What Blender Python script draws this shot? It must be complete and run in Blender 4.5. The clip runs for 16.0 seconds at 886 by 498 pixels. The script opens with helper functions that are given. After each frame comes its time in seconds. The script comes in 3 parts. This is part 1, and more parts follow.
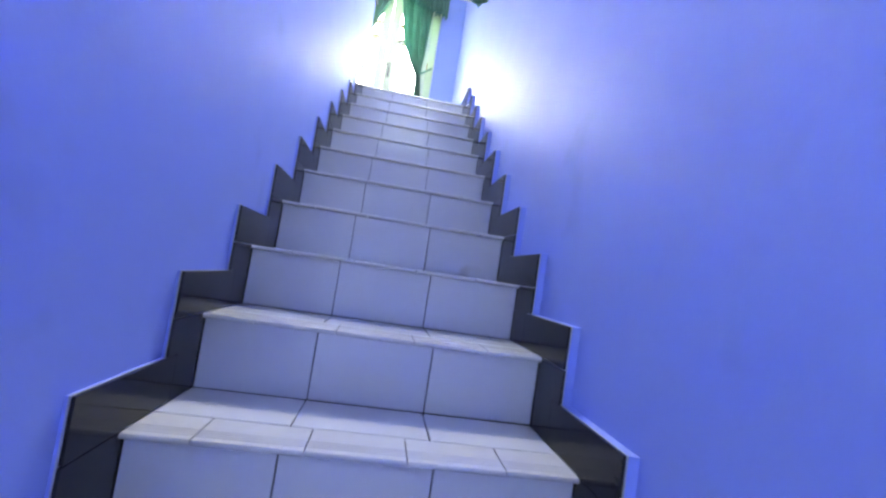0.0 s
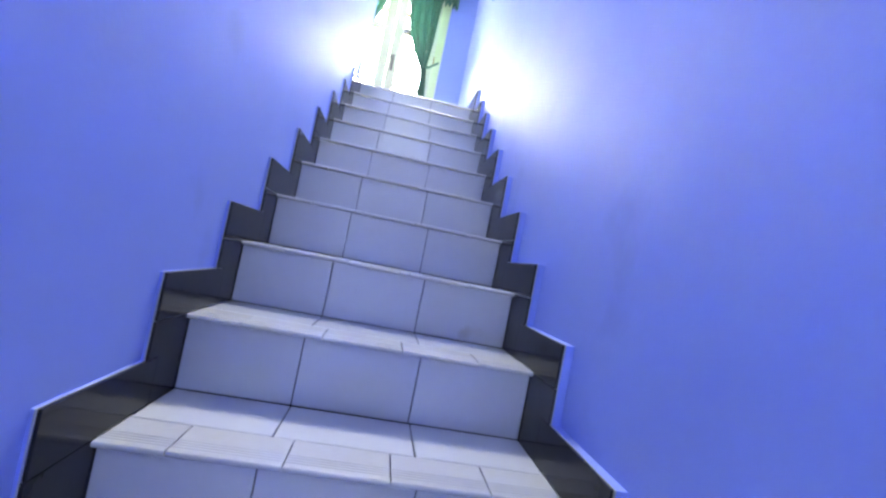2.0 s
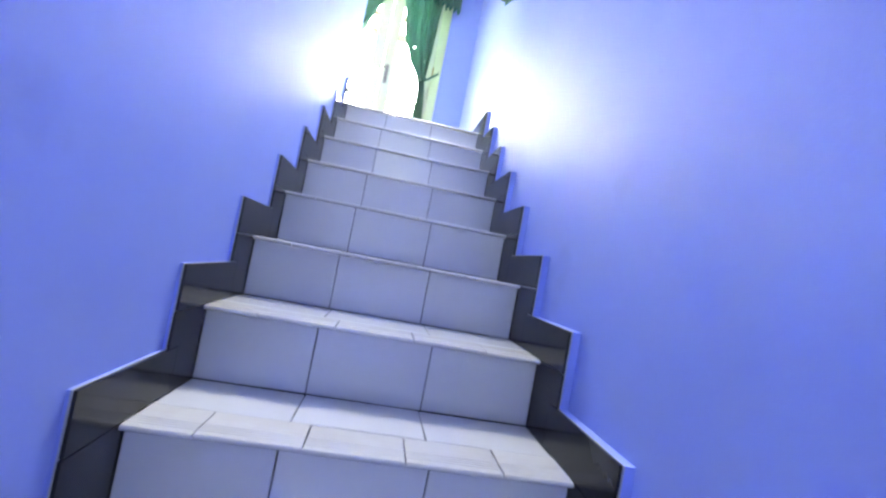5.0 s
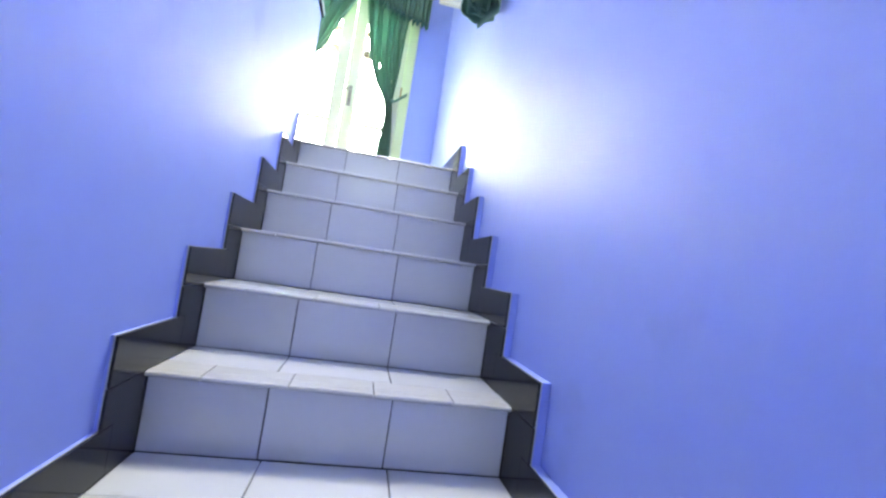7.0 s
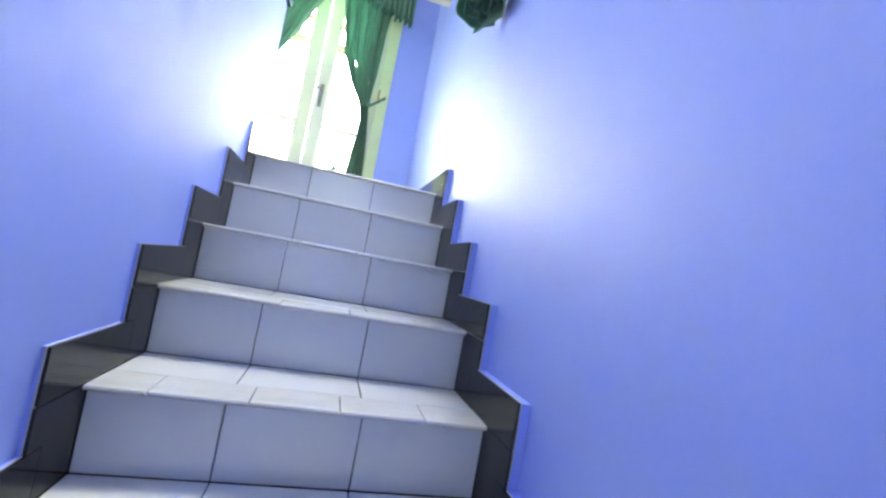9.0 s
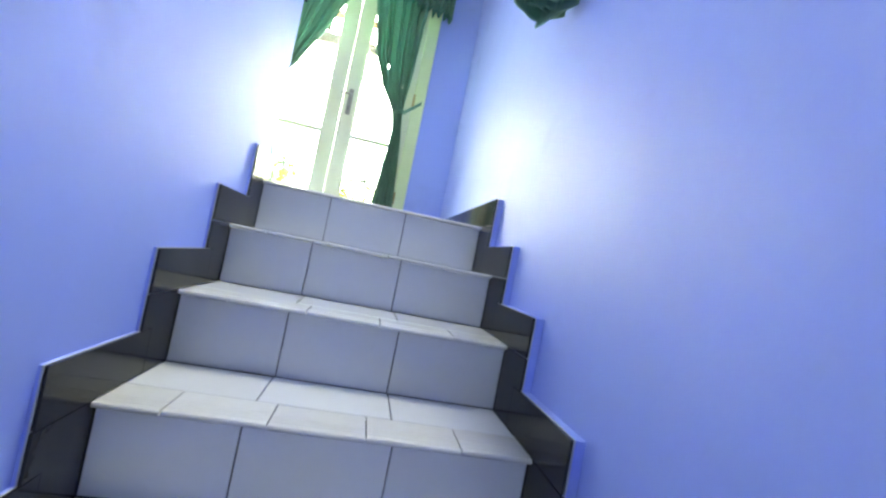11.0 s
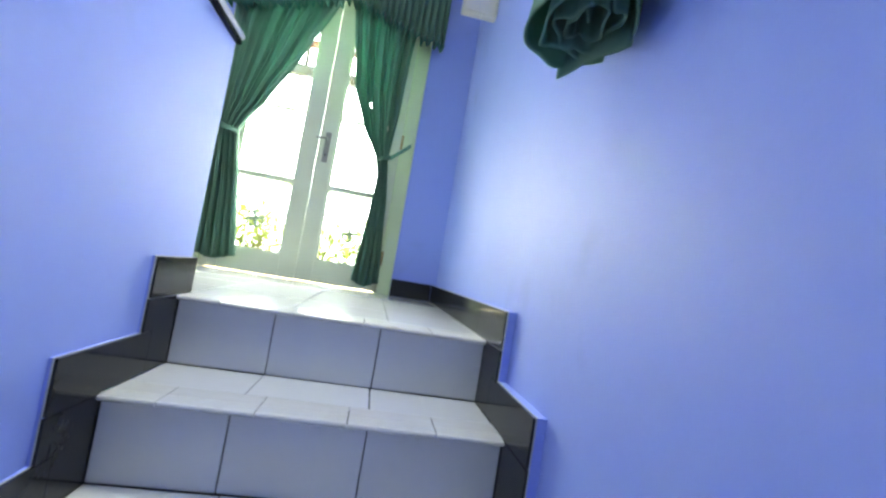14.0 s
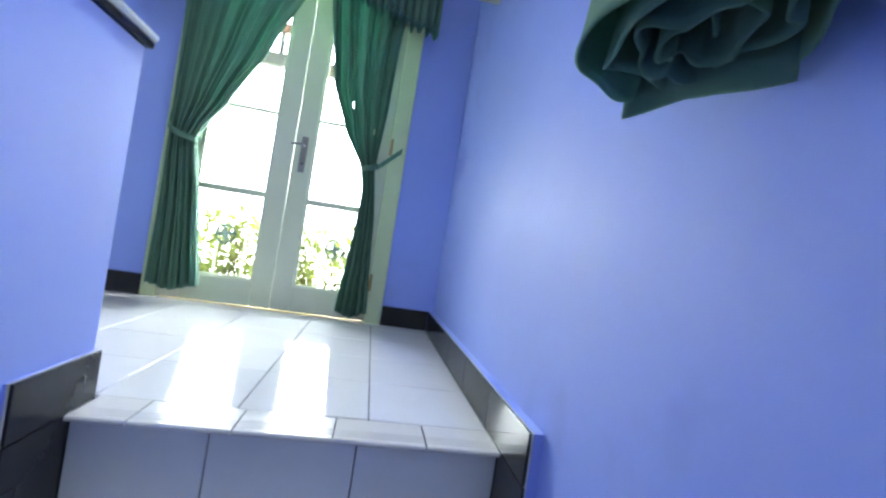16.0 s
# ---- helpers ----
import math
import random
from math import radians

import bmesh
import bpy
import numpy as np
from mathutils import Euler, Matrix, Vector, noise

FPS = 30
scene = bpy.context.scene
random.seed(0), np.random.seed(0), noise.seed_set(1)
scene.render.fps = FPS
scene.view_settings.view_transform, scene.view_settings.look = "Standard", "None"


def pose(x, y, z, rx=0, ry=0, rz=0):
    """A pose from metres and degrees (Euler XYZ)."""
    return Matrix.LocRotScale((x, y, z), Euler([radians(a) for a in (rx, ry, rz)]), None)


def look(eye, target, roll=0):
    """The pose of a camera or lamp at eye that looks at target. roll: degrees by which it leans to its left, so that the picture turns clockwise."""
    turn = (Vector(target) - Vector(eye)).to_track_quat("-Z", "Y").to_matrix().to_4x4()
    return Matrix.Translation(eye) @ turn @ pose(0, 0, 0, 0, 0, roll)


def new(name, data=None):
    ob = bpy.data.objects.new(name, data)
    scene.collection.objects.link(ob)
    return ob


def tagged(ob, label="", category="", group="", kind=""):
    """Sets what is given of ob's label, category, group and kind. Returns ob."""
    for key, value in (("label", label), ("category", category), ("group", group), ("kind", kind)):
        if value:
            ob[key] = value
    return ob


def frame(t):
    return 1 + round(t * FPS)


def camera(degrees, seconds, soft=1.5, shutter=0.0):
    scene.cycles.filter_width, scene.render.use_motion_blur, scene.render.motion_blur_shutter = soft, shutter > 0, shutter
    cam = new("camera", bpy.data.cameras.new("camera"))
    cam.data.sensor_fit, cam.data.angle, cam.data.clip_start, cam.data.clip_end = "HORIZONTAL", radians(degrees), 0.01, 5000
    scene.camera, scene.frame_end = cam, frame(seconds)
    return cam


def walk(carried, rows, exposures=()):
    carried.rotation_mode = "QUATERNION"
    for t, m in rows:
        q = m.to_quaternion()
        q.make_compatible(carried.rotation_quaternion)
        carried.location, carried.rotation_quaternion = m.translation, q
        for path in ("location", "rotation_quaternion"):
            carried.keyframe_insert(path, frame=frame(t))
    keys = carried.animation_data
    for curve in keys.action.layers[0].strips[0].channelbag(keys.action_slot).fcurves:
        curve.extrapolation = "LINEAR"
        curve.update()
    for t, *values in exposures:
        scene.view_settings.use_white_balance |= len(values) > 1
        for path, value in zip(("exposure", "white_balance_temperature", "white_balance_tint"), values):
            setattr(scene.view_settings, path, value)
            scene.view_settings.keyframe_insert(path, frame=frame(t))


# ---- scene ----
cam = camera(89.56, 16.0, soft=2.6)
ROWS = [
    (0, 0.4256, -3.8409, -1.5323, -7.12, 3.6, 8.7),
    (0.5, 0.4582, -3.7544, -1.4574, -5.27, 1.28, 10.19),
    (1, 0.47, -3.6899, -1.3992, -4.73, 2, 9.74),
    (1.5, 0.4558, -3.5998, -1.3848, -4.44, 2.87, 11.18),
    (2, 0.4341, -3.5151, -1.2873, -7.39, 2.19, 11.33),
    (2.5, 0.414, -3.443, -1.2155, -9.17, 1.25, 11.56),
    (3, 0.4139, -3.3358, -1.189, -8.91, 2.46, 10.99),
    (3.5, 0.4353, -3.234, -1.1131, -7.01, 1.66, 8.62),
    (4, 0.4216, -3.1327, -1.0342, -6.07, 1.44, 9.5),
    (6.5, 0.4063, -2.7007, -0.7338, -11.3, 3.88, 11.8),
    (7, 0.4444, -2.6092, -0.6262, -10.01, 3.09, 8.58),
    (7.5, 0.4355, -2.523, -0.6044, -9.92, 4.14, 8.69),
    (8, 0.4155, -2.4172, -0.5492, -11.6, 4.02, 10.91),
    (8.5, 0.403, -2.3423, -0.4511, -13.8, 2.88, 11.49),
    (9, 0.4336, -2.2444, -0.4058, -13.67, 3.27, 10.56),
    (11.5, 0.4536, -1.7461, -0.1076, -9.06, 1.62, 11.64),
    (12, 0.469, -1.6753, -0.0342, -12.32, 1.58, 10.38),
    (12.5, 0.4965, -1.5673, 0.0109, -10.45, 1.96, 9.96),
    (13, 0.532, -1.4958, 0.1149, -8.43, 1.91, 8.68),
    (13.5, 0.5305, -1.4188, 0.1731, -7.41, 1.76, 8.85),
    (14, 0.5167, -1.3322, 0.1723, -8.32, 3.47, 9.55),
    (14.5, 0.4942, -1.2387, 0.265, -10.64, 2.96, 11.14),
    (15, 0.4947, -1.1763, 0.348, -12.19, 0.85, 11.52),
    (15.5, 0.5083, -1.0906, 0.3747, -12.32, 1.93, 9.58),
    (16, 0.5377, -0.9714, 0.4204, -8.93, 0.91, 8.77),
]


def camera_pose(x, y, z, yaw, pitch, roll):
    return pose(x, y, z) @ pose(0, 0, 0, 0, 0, yaw) @ pose(0, 0, 0, 90 + pitch) @ pose(0, 0, 0, 0, 0, roll)


EXPOSURES = [
    (0.0, 1.95, 6850, 8), (4.0, 2.0, 6950, 7), (6.5, 1.86, 7400, 4), (9.0, 1.63, 7550, 0),
    (11.5, 1.2, 7600, -4), (13.0, 0.92, 7400, -4), (14.5, 0.66, 6850, 1), (16.0, 0.31, 6250, 5),
]
walk(cam, [(t, camera_pose(*row)) for t, *row in ROWS], EXPOSURES)

# ---- light ----
world = bpy.data.worlds.new("sky")
scene.world = world
world.use_nodes = True
sky = world.node_tree.nodes.new("ShaderNodeTexSky")
sky.sky_type, sky.sun_disc = "NISHITA", False
sky.sun_elevation, sky.sun_rotation = radians(60), radians(73)
background = world.node_tree.nodes["Background"]
background.inputs["Strength"].default_value = 0.15
world.node_tree.links.new(sky.outputs[0], background.inputs[0])

sun = new("sun", bpy.data.lights.new("sun", "SUN"))
sun.data.energy, sun.data.angle, sun.data.color = 4.0, radians(0.6), (1.0, 0.95, 0.86)
sun.matrix_world = look((5.0, 3.9, 9.0), (0.0, 2.4, 0.0))

# ---- sizes of the place ----
RISE, GOING, WIDTH = 0.19, 0.2945, 0.892
STEPS = 14                       # noses 0 (the landing's edge) to 13
SETBACK = 0.022                  # the riser's face behind the nose
BACK = 1.477                     # the door wall's face
FLOOR_LOW = -STEPS * RISE
LEFT_FACE, RIGHT_FACE = -0.014, WIDTH + 0.030
WALL_END, WALL_TOP = 0.10, 0.775
CEILING = 2.55
HALL_LEFT, REAR = -2.6, -6.2
FOOT = -4.25                         # where the low wall begins, at the stair's foot
ROOF_FILL_GAP = (0.40, 0.88, -1.6, 0.15)  # x from, x to, y from, y to: an unseen roof gap added over the stairs
HALL_FILL_GAP = (-2.6, 0.6, 0.9, 2.3)     # y from, y to, sill, head: an unseen opening, added for fill
REAR_FILL_GAP = (-2.2, 0.86, 0.5, 2.3)    # x from, x to, sill, head: unseen, behind the walk, added for fill

# fill lamps in unseen added openings; last two: the sky outside the glazed door
for name, size, place, power in (("hall_fill_light", (HALL_FILL_GAP[1] - HALL_FILL_GAP[0], HALL_FILL_GAP[3] - HALL_FILL_GAP[2]),
                                  look((HALL_LEFT - 0.08, sum(HALL_FILL_GAP[:2]) / 2, sum(HALL_FILL_GAP[2:]) / 2), (0, sum(HALL_FILL_GAP[:2]) / 2, sum(HALL_FILL_GAP[2:]) / 2), 90), 3),
                                 ("rear_fill_light", (REAR_FILL_GAP[1] - REAR_FILL_GAP[0], REAR_FILL_GAP[3] - REAR_FILL_GAP[2]),
                                  look((sum(REAR_FILL_GAP[:2]) / 2, REAR - 0.08, sum(REAR_FILL_GAP[2:]) / 2), (sum(REAR_FILL_GAP[:2]) / 2, 0, sum(REAR_FILL_GAP[2:]) / 2)), 7),
                                 # added fill from above, tilted towards the low wall
                                 ("roof_fill_light", (0.41, 0.9), pose(0.68, -0.32, CEILING + 0.36, -30, 54, 0), 66),
                                 # added fill from an unseen opening beside the stair's foot
                                 ("lower_fill_light", (1.5, 1.2), look((HALL_LEFT - 0.08, -5.2, -1.4), (0, -5.2, -1.4)), 4),
                                 ("sky_over_door_light", (1.3, 1.4), look((0.75, 2.9, 2.75), (0.0, -0.8, 0.2)), 30),
                                 ("door_sky_light", (2.2, 1.25), look((0.70, 2.55, 1.2), (0.25, -0.8, 0.45)), 105)):
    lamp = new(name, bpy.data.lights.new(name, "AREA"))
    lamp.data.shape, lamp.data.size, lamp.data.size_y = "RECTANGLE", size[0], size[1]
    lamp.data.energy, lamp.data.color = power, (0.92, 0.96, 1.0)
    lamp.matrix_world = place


# ---- materials ----
def material(name, colour, rough=0.5, metal=0.0, second=None, scale=8.0, amount=0.5, bump=0.0, bump_scale=60.0,
             rough_span=0.0, per_object=0.0, speck=None, coat=0.0, sheen=0.0, ior=1.5):
    """A paint, cloth or ceramic: two colours mixed by coarse and fine noise, fine relief, uneven gloss."""
    m = bpy.data.materials.new(name)
    m.use_nodes = True
    n, l = m.node_tree.nodes, m.node_tree.links
    b = n["Principled BSDF"]
    b.inputs["Roughness"].default_value, b.inputs["Metallic"].default_value = rough, metal
    b.inputs["Coat Weight"].default_value, b.inputs["Coat Roughness"].default_value = coat, 0.08
    b.inputs["Sheen Weight"].default_value, b.inputs["IOR"].default_value = sheen, ior
    coords = n.new("ShaderNodeNewGeometry")
    coarse, fine = n.new("ShaderNodeTexNoise"), n.new("ShaderNodeTexNoise")
    for tex, size, detail in ((coarse, scale, 5.0), (fine, scale * 14, 3.0)):
        tex.inputs["Scale"].default_value, tex.inputs["Detail"].default_value = size, detail
        l.new(coords.outputs["Position"], tex.inputs["Vector"])
    add = n.new("ShaderNodeMath")
    add.operation = "MULTIPLY_ADD"
    add.inputs[1].default_value = 0.3
    l.new(fine.outputs["Fac"], add.inputs[0]), l.new(coarse.outputs["Fac"], add.inputs[2])
    ramp = n.new("ShaderNodeMapRange")
    ramp.inputs["From Min"].default_value, ramp.inputs["From Max"].default_value = 0.45, 0.9
    ramp.inputs["To Max"].default_value = amount
    l.new(add.outputs[0], ramp.inputs["Value"])
    mix = n.new("ShaderNodeMix")
    mix.data_type = "RGBA"
    mix.inputs["A"].default_value = (*colour, 1)
    mix.inputs["B"].default_value = (*(second or [c * 0.8 for c in colour]), 1)
    l.new(ramp.outputs[0], mix.inputs["Factor"])
    out = mix.outputs["Result"]
    if per_object:
        info, hsv, span = n.new("ShaderNodeObjectInfo"), n.new("ShaderNodeHueSaturation"), n.new("ShaderNodeMapRange")
        span.inputs["To Min"].default_value, span.inputs["To Max"].default_value = 1 - per_object, 1 + per_object
        l.new(info.outputs["Random"], span.inputs["Value"]), l.new(span.outputs[0], hsv.inputs["Value"])
        l.new(out, hsv.inputs["Color"])
        out = hsv.outputs["Color"]
    if speck:
        colour2, size, least = speck
        tex, cut, mix2 = n.new("ShaderNodeTexNoise"), n.new("ShaderNodeMapRange"), n.new("ShaderNodeMix")
        tex.inputs["Scale"].default_value, tex.inputs["Detail"].default_value = size, 4.0
        cut.inputs["From Min"].default_value, cut.inputs["From Max"].default_value = least, least + 0.1
        mix2.data_type = "RGBA"
        mix2.inputs["B"].default_value = (*colour2, 1)
        l.new(coords.outputs["Position"], tex.inputs["Vector"]), l.new(tex.outputs["Fac"], cut.inputs["Value"])
        l.new(cut.outputs[0], mix2.inputs["Factor"]), l.new(out, mix2.inputs["A"])
        out = mix2.outputs["Result"]
    l.new(out, b.inputs["Base Color"])
    if rough_span:
        gloss = n.new("ShaderNodeMapRange")
        gloss.inputs["To Min"].default_value, gloss.inputs["To Max"].default_value = rough - rough_span, rough + rough_span
        l.new(coarse.outputs["Fac"], gloss.inputs["Value"]), l.new(gloss.outputs[0], b.inputs["Roughness"])
    if bump:
        relief, node = n.new("ShaderNodeTexNoise"), n.new("ShaderNodeBump")
        relief.inputs["Scale"].default_value, relief.inputs["Detail"].default_value = bump_scale, 4.0
        node.inputs["Strength"].default_value, node.inputs["Distance"].default_value = bump, 0.004
        l.new(coords.outputs["Position"], relief.inputs["Vector"]), l.new(relief.outputs["Fac"], node.inputs["Height"])
        l.new(node.outputs["Normal"], b.inputs["Normal"])
    return m


BLUE_PAINT = material("blue_wall_paint", (0.288, 0.38, 0.83), 0.55, second=(0.262, 0.35, 0.79), scale=2.2, amount=0.7, bump=0.12,
                      bump_scale=90, rough_span=0.08, speck=((0.248, 0.328, 0.735), 3.2, 0.61), ior=1.8)
WHITE_TILE = material("white_glazed_tile", (0.66, 0.665, 0.665), 0.075, second=(0.60, 0.60, 0.59), scale=3.0, amount=0.6, bump=0.04,
                      bump_scale=14, rough_span=0.03, per_object=0.03, speck=((0.50, 0.47, 0.40), 5.0, 0.72))
NOSE_TILE = material("ribbed_nosing_tile", (0.64, 0.645, 0.64), 0.2, second=(0.57, 0.535, 0.46), scale=2.4, amount=0.8, bump=0.06,
                     bump_scale=30, rough_span=0.06, per_object=0.04, speck=((0.52, 0.47, 0.38), 9.0, 0.7))
BLACK_TILE = material("black_glazed_tile", (0.020, 0.021, 0.022), 0.10, second=(0.030, 0.030, 0.030), scale=6.0, amount=0.8, bump=0.05,
                      bump_scale=18, rough_span=0.06, per_object=0.15, ior=1.32)
DARK_GROUT = material("dark_grout", (0.03, 0.03, 0.032), 0.9, second=(0.06, 0.056, 0.05), scale=12, bump=0.3, bump_scale=200)
PALE_GROUT = material("pale_grout", (0.55, 0.55, 0.53), 0.9, second=(0.40, 0.39, 0.36), scale=12, bump=0.3, bump_scale=200)
PLASTER = material("white_ceiling_plaster", (0.78, 0.78, 0.77), 0.85, second=(0.72, 0.72, 0.70), scale=2, bump=0.1)
DOOR_PAINT = material("pale_green_white_door_paint", (0.60, 0.63, 0.47), 0.4, second=(0.54, 0.57, 0.41), scale=5, amount=0.6, bump=0.08,
                      bump_scale=45, rough_span=0.08)
FRAME_PAINT = material("cream_frame_paint", (0.66, 0.75, 0.44), 0.4, second=(0.60, 0.69, 0.38), scale=6, amount=0.6, bump=0.08, bump_scale=45)
GREEN_CLOTH = material("dark_green_curtain_cloth", (0.155, 0.295, 0.205), 0.85, second=(0.12, 0.235, 0.155), scale=9, amount=0.8, bump=0.25,
                       bump_scale=400)
GREEN_HEM = material("green_ruffle_hem_cloth", (0.07, 0.22, 0.165), 0.85, second=(0.05, 0.165, 0.12), scale=14, amount=0.8, bump=0.25,
                     bump_scale=400, sheen=0.25)
STEEL = material("brushed_grey_metal", (0.26, 0.25, 0.23), 0.4, metal=0.9, second=(0.18, 0.17, 0.15), scale=20)
BRASS = material("tarnished_brass", (0.42, 0.31, 0.14), 0.4, metal=0.85, second=(0.25, 0.18, 0.08), scale=20)
CREAM = material("cream_plastic", (0.74, 0.70, 0.58), 0.4, second=(0.68, 0.63, 0.50), scale=8)
RAIL_IRON = material("painted_railing_iron", (0.035, 0.06, 0.045), 0.6, second=(0.025, 0.04, 0.03), scale=20)
CEMENT = material("balcony_cement", (0.42, 0.40, 0.36), 0.85, second=(0.33, 0.31, 0.28), scale=4, bump=0.2)
LEAF = material("garden_leaf", (0.12, 0.15, 0.025), 0.8, second=(0.16, 0.17, 0.04), scale=6, amount=0.9)
BARK = material("garden_stem", (0.16, 0.11, 0.06), 0.85, second=(0.10, 0.07, 0.04), scale=20)
OLD_WOOD = material("weathered_olive_timber", (0.07, 0.06, 0.035), 0.8, second=(0.05, 0.042, 0.025), scale=12)
CLAY_WOOD = material("orange_brown_timber", (0.17, 0.07, 0.022), 0.8, second=(0.26, 0.13, 0.08), scale=5)


def lets_light_through(m, colour, share):
    """Thin cloth or leaf: part of the light passes, scattered."""
    n, l = m.node_tree.nodes, m.node_tree.links
    veil, mix = n.new("ShaderNodeBsdfTranslucent"), n.new("ShaderNodeMixShader")
    veil.inputs["Color"].default_value = (*colour, 1)
    mix.inputs[0].default_value = share
    l.new(n["Principled BSDF"].outputs[0], mix.inputs[1]), l.new(veil.outputs[0], mix.inputs[2])
    l.new(mix.outputs[0], n["Material Output"].inputs["Surface"])


lets_light_through(GREEN_CLOTH, (0.10, 0.26, 0.20), 0.32)
lets_light_through(GREEN_HEM, (0.02, 0.22, 0.14), 0.3)
lets_light_through(LEAF, (0.34, 0.38, 0.08), 0.55)


def glass_material():
    m = bpy.data.materials.new("clear_window_glass")
    m.use_nodes = True
    b = m.node_tree.nodes["Principled BSDF"]
    b.inputs["Base Color"].default_value = (0.97, 0.99, 0.97, 1)
    b.inputs["Roughness"].default_value, b.inputs["IOR"].default_value = 0.01, 1.45
    b.inputs["Transmission Weight"].default_value = 1.0
    return m


GLASS = glass_material()


def glow_material(name, colour, strength):
    m = bpy.data.materials.new(name)
    m.use_nodes = True
    n, l = m.node_tree.nodes, m.node_tree.links
    n.remove(n["Principled BSDF"])
    e = n.new("ShaderNodeEmission")
    e.inputs["Color"].default_value, e.inputs["Strength"].default_value = (*colour, 1), strength
    l.new(e.outputs[0], n["Material Output"].inputs["Surface"])
    return m


SKY_GLOW = glow_material("hazy_bright_sky", (0.95, 0.98, 1.0), 24.0)


# ---- mesh helpers ----
def mesh_of(bm, mat, name, smooth=False):
    bmesh.ops.recalc_face_normals(bm, faces=bm.faces)
    me = bpy.data.meshes.new(name)
    bm.to_mesh(me)
    bm.free()
    me.materials.append(mat)
    if smooth:
        me.polygons.foreach_set("use_smooth", [True] * len(me.polygons))
    return me


def thing(name, bm=None, mat=None, label="", category="", group="", kind="", smooth=False, at=(0, 0, 0)):
    ob = new(name, mesh_of(bm, mat, name, smooth) if bm else None)
    ob.location = at
    return tagged(ob, label, category, group, kind)


def part(name, bm, mat, parent, label="", smooth=False):
    ob = new(name, mesh_of(bm, mat, name, smooth))
    ob.parent = parent
    ob.matrix_parent_inverse = Matrix.Translation(parent.matrix_basis.translation).inverted() if parent.parent is None else Matrix()
    return tagged(ob, label)


def piece(name, me, parent, place):
    """One tile of a floor, stair or wall, on shared mesh data."""
    ob = new(name, me)
    ob.parent = parent
    ob.location = place
    return ob


def add_box(bm, x0, x1, y0, y1, z0, z1, bevel=0.0):
    made = bmesh.ops.create_cube(bm, size=1.0)
    vs = made["verts"]
    for v in vs:
        v.co = Vector(((x0 + x1) / 2 + v.co.x * (x1 - x0), (y0 + y1) / 2 + v.co.y * (y1 - y0), (z0 + z1) / 2 + v.co.z * (z1 - z0)))
    if bevel:
        edges = list({e for v in vs for e in v.link_edges})
        bmesh.ops.bevel(bm, geom=edges, offset=bevel, segments=1, affect="EDGES")
    return bm


def box(x0, x1, y0, y1, z0, z1, bevel=0.0):
    return add_box(bmesh.new(), x0, x1, y0, y1, z0, z1, bevel)


def prism(outline, axis, a, b, bm=None):
    """A closed outline pushed from a to b along an axis (x: outline in y, z; y: outline in x, z; z: outline in x, y)."""
    bm = bm or bmesh.new()
    def spot(p, s):
        return (s, *p) if axis == "x" else (p[0], s, p[1]) if axis == "y" else (*p, s)
    rings = [[bm.verts.new(spot(p, s)) for p in outline] for s in (a, b)]
    count = len(outline)
    for k in range(count):
        bm.faces.new((rings[0][k], rings[0][(k + 1) % count], rings[1][(k + 1) % count], rings[1][k]))
    bm.faces.new(rings[0]), bm.faces.new(rings[1])
    return bm


def tube(path, radius, sides=8, bm=None, closed=False):
    """A round bar along a path."""
    bm = bm or bmesh.new()
    path = [Vector(p) for p in path]
    rings = []
    for k, p in enumerate(path):
        if closed:
            ahead = (path[(k + 1) % len(path)] - path[k - 1]).normalized()
        else:
            ahead = (path[min(k + 1, len(path) - 1)] - path[max(k - 1, 0)]).normalized()
        side = ahead.cross(Vector((0.13, 0.31, 0.94))).normalized()
        up = side.cross(ahead)
        r = radius[k] if isinstance(radius, (list, tuple)) else radius
        rings.append([bm.verts.new(p + r * (math.cos(a) * side + math.sin(a) * up)) for a in [2 * math.pi * j / sides for j in range(sides)]])
    for k in range(len(rings) if closed else len(rings) - 1):
        a, b = rings[k], rings[(k + 1) % len(rings)]
        for j in range(sides):
            bm.faces.new((a[j], a[(j + 1) % sides], b[(j + 1) % sides], b[j]))
    if not closed:
        bm.faces.new(rings[0]), bm.faces.new(rings[-1])
    return bm


def sheet(rows, thick, bm=None, slits=()):
    """A cloth: rows of points, given a thickness along its normals."""
    bm = bm or bmesh.new()
    grid = [[Vector(p) for p in row] for row in rows]
    front, rear = [], []
    for i, row in enumerate(grid):
        front.append([]), rear.append([])
        for j, p in enumerate(row):
            du = row[min(j + 1, len(row) - 1)] - row[max(j - 1, 0)]
            dv = grid[min(i + 1, len(grid) - 1)][j] - grid[max(i - 1, 0)][j]
            n = du.cross(dv)
            n = n.normalized() if n.length > 1e-9 else Vector((0, 1, 0))
            front[-1].append(bm.verts.new(p + n * thick / 2)), rear[-1].append(bm.verts.new(p - n * thick / 2))
    h, w = len(grid), len(grid[0])
    for i in range(h - 1):
        for j in range(w - 1):
            if (i, j) in slits:
                continue
            bm.faces.new((front[i][j], front[i][j + 1], front[i + 1][j + 1], front[i + 1][j]))
            bm.faces.new((rear[i][j], rear[i + 1][j], rear[i + 1][j + 1], rear[i][j + 1]))
    rim = [(0, j) for j in range(w)] + [(i, w - 1) for i in range(1, h)] + [(h - 1, j) for j in range(w - 2, -1, -1)] + [(i, 0) for i in range(h - 2, 0, -1)]
    for k in range(len(rim)):
        (a, b), (c, d) = rim[k], rim[(k + 1) % len(rim)]
        bm.faces.new((front[a][b], rear[a][b], rear[c][d], front[c][d]))
    return bm


def nose_y(i):
    return -i * GOING


def nose_z(i):
    return -i * RISE


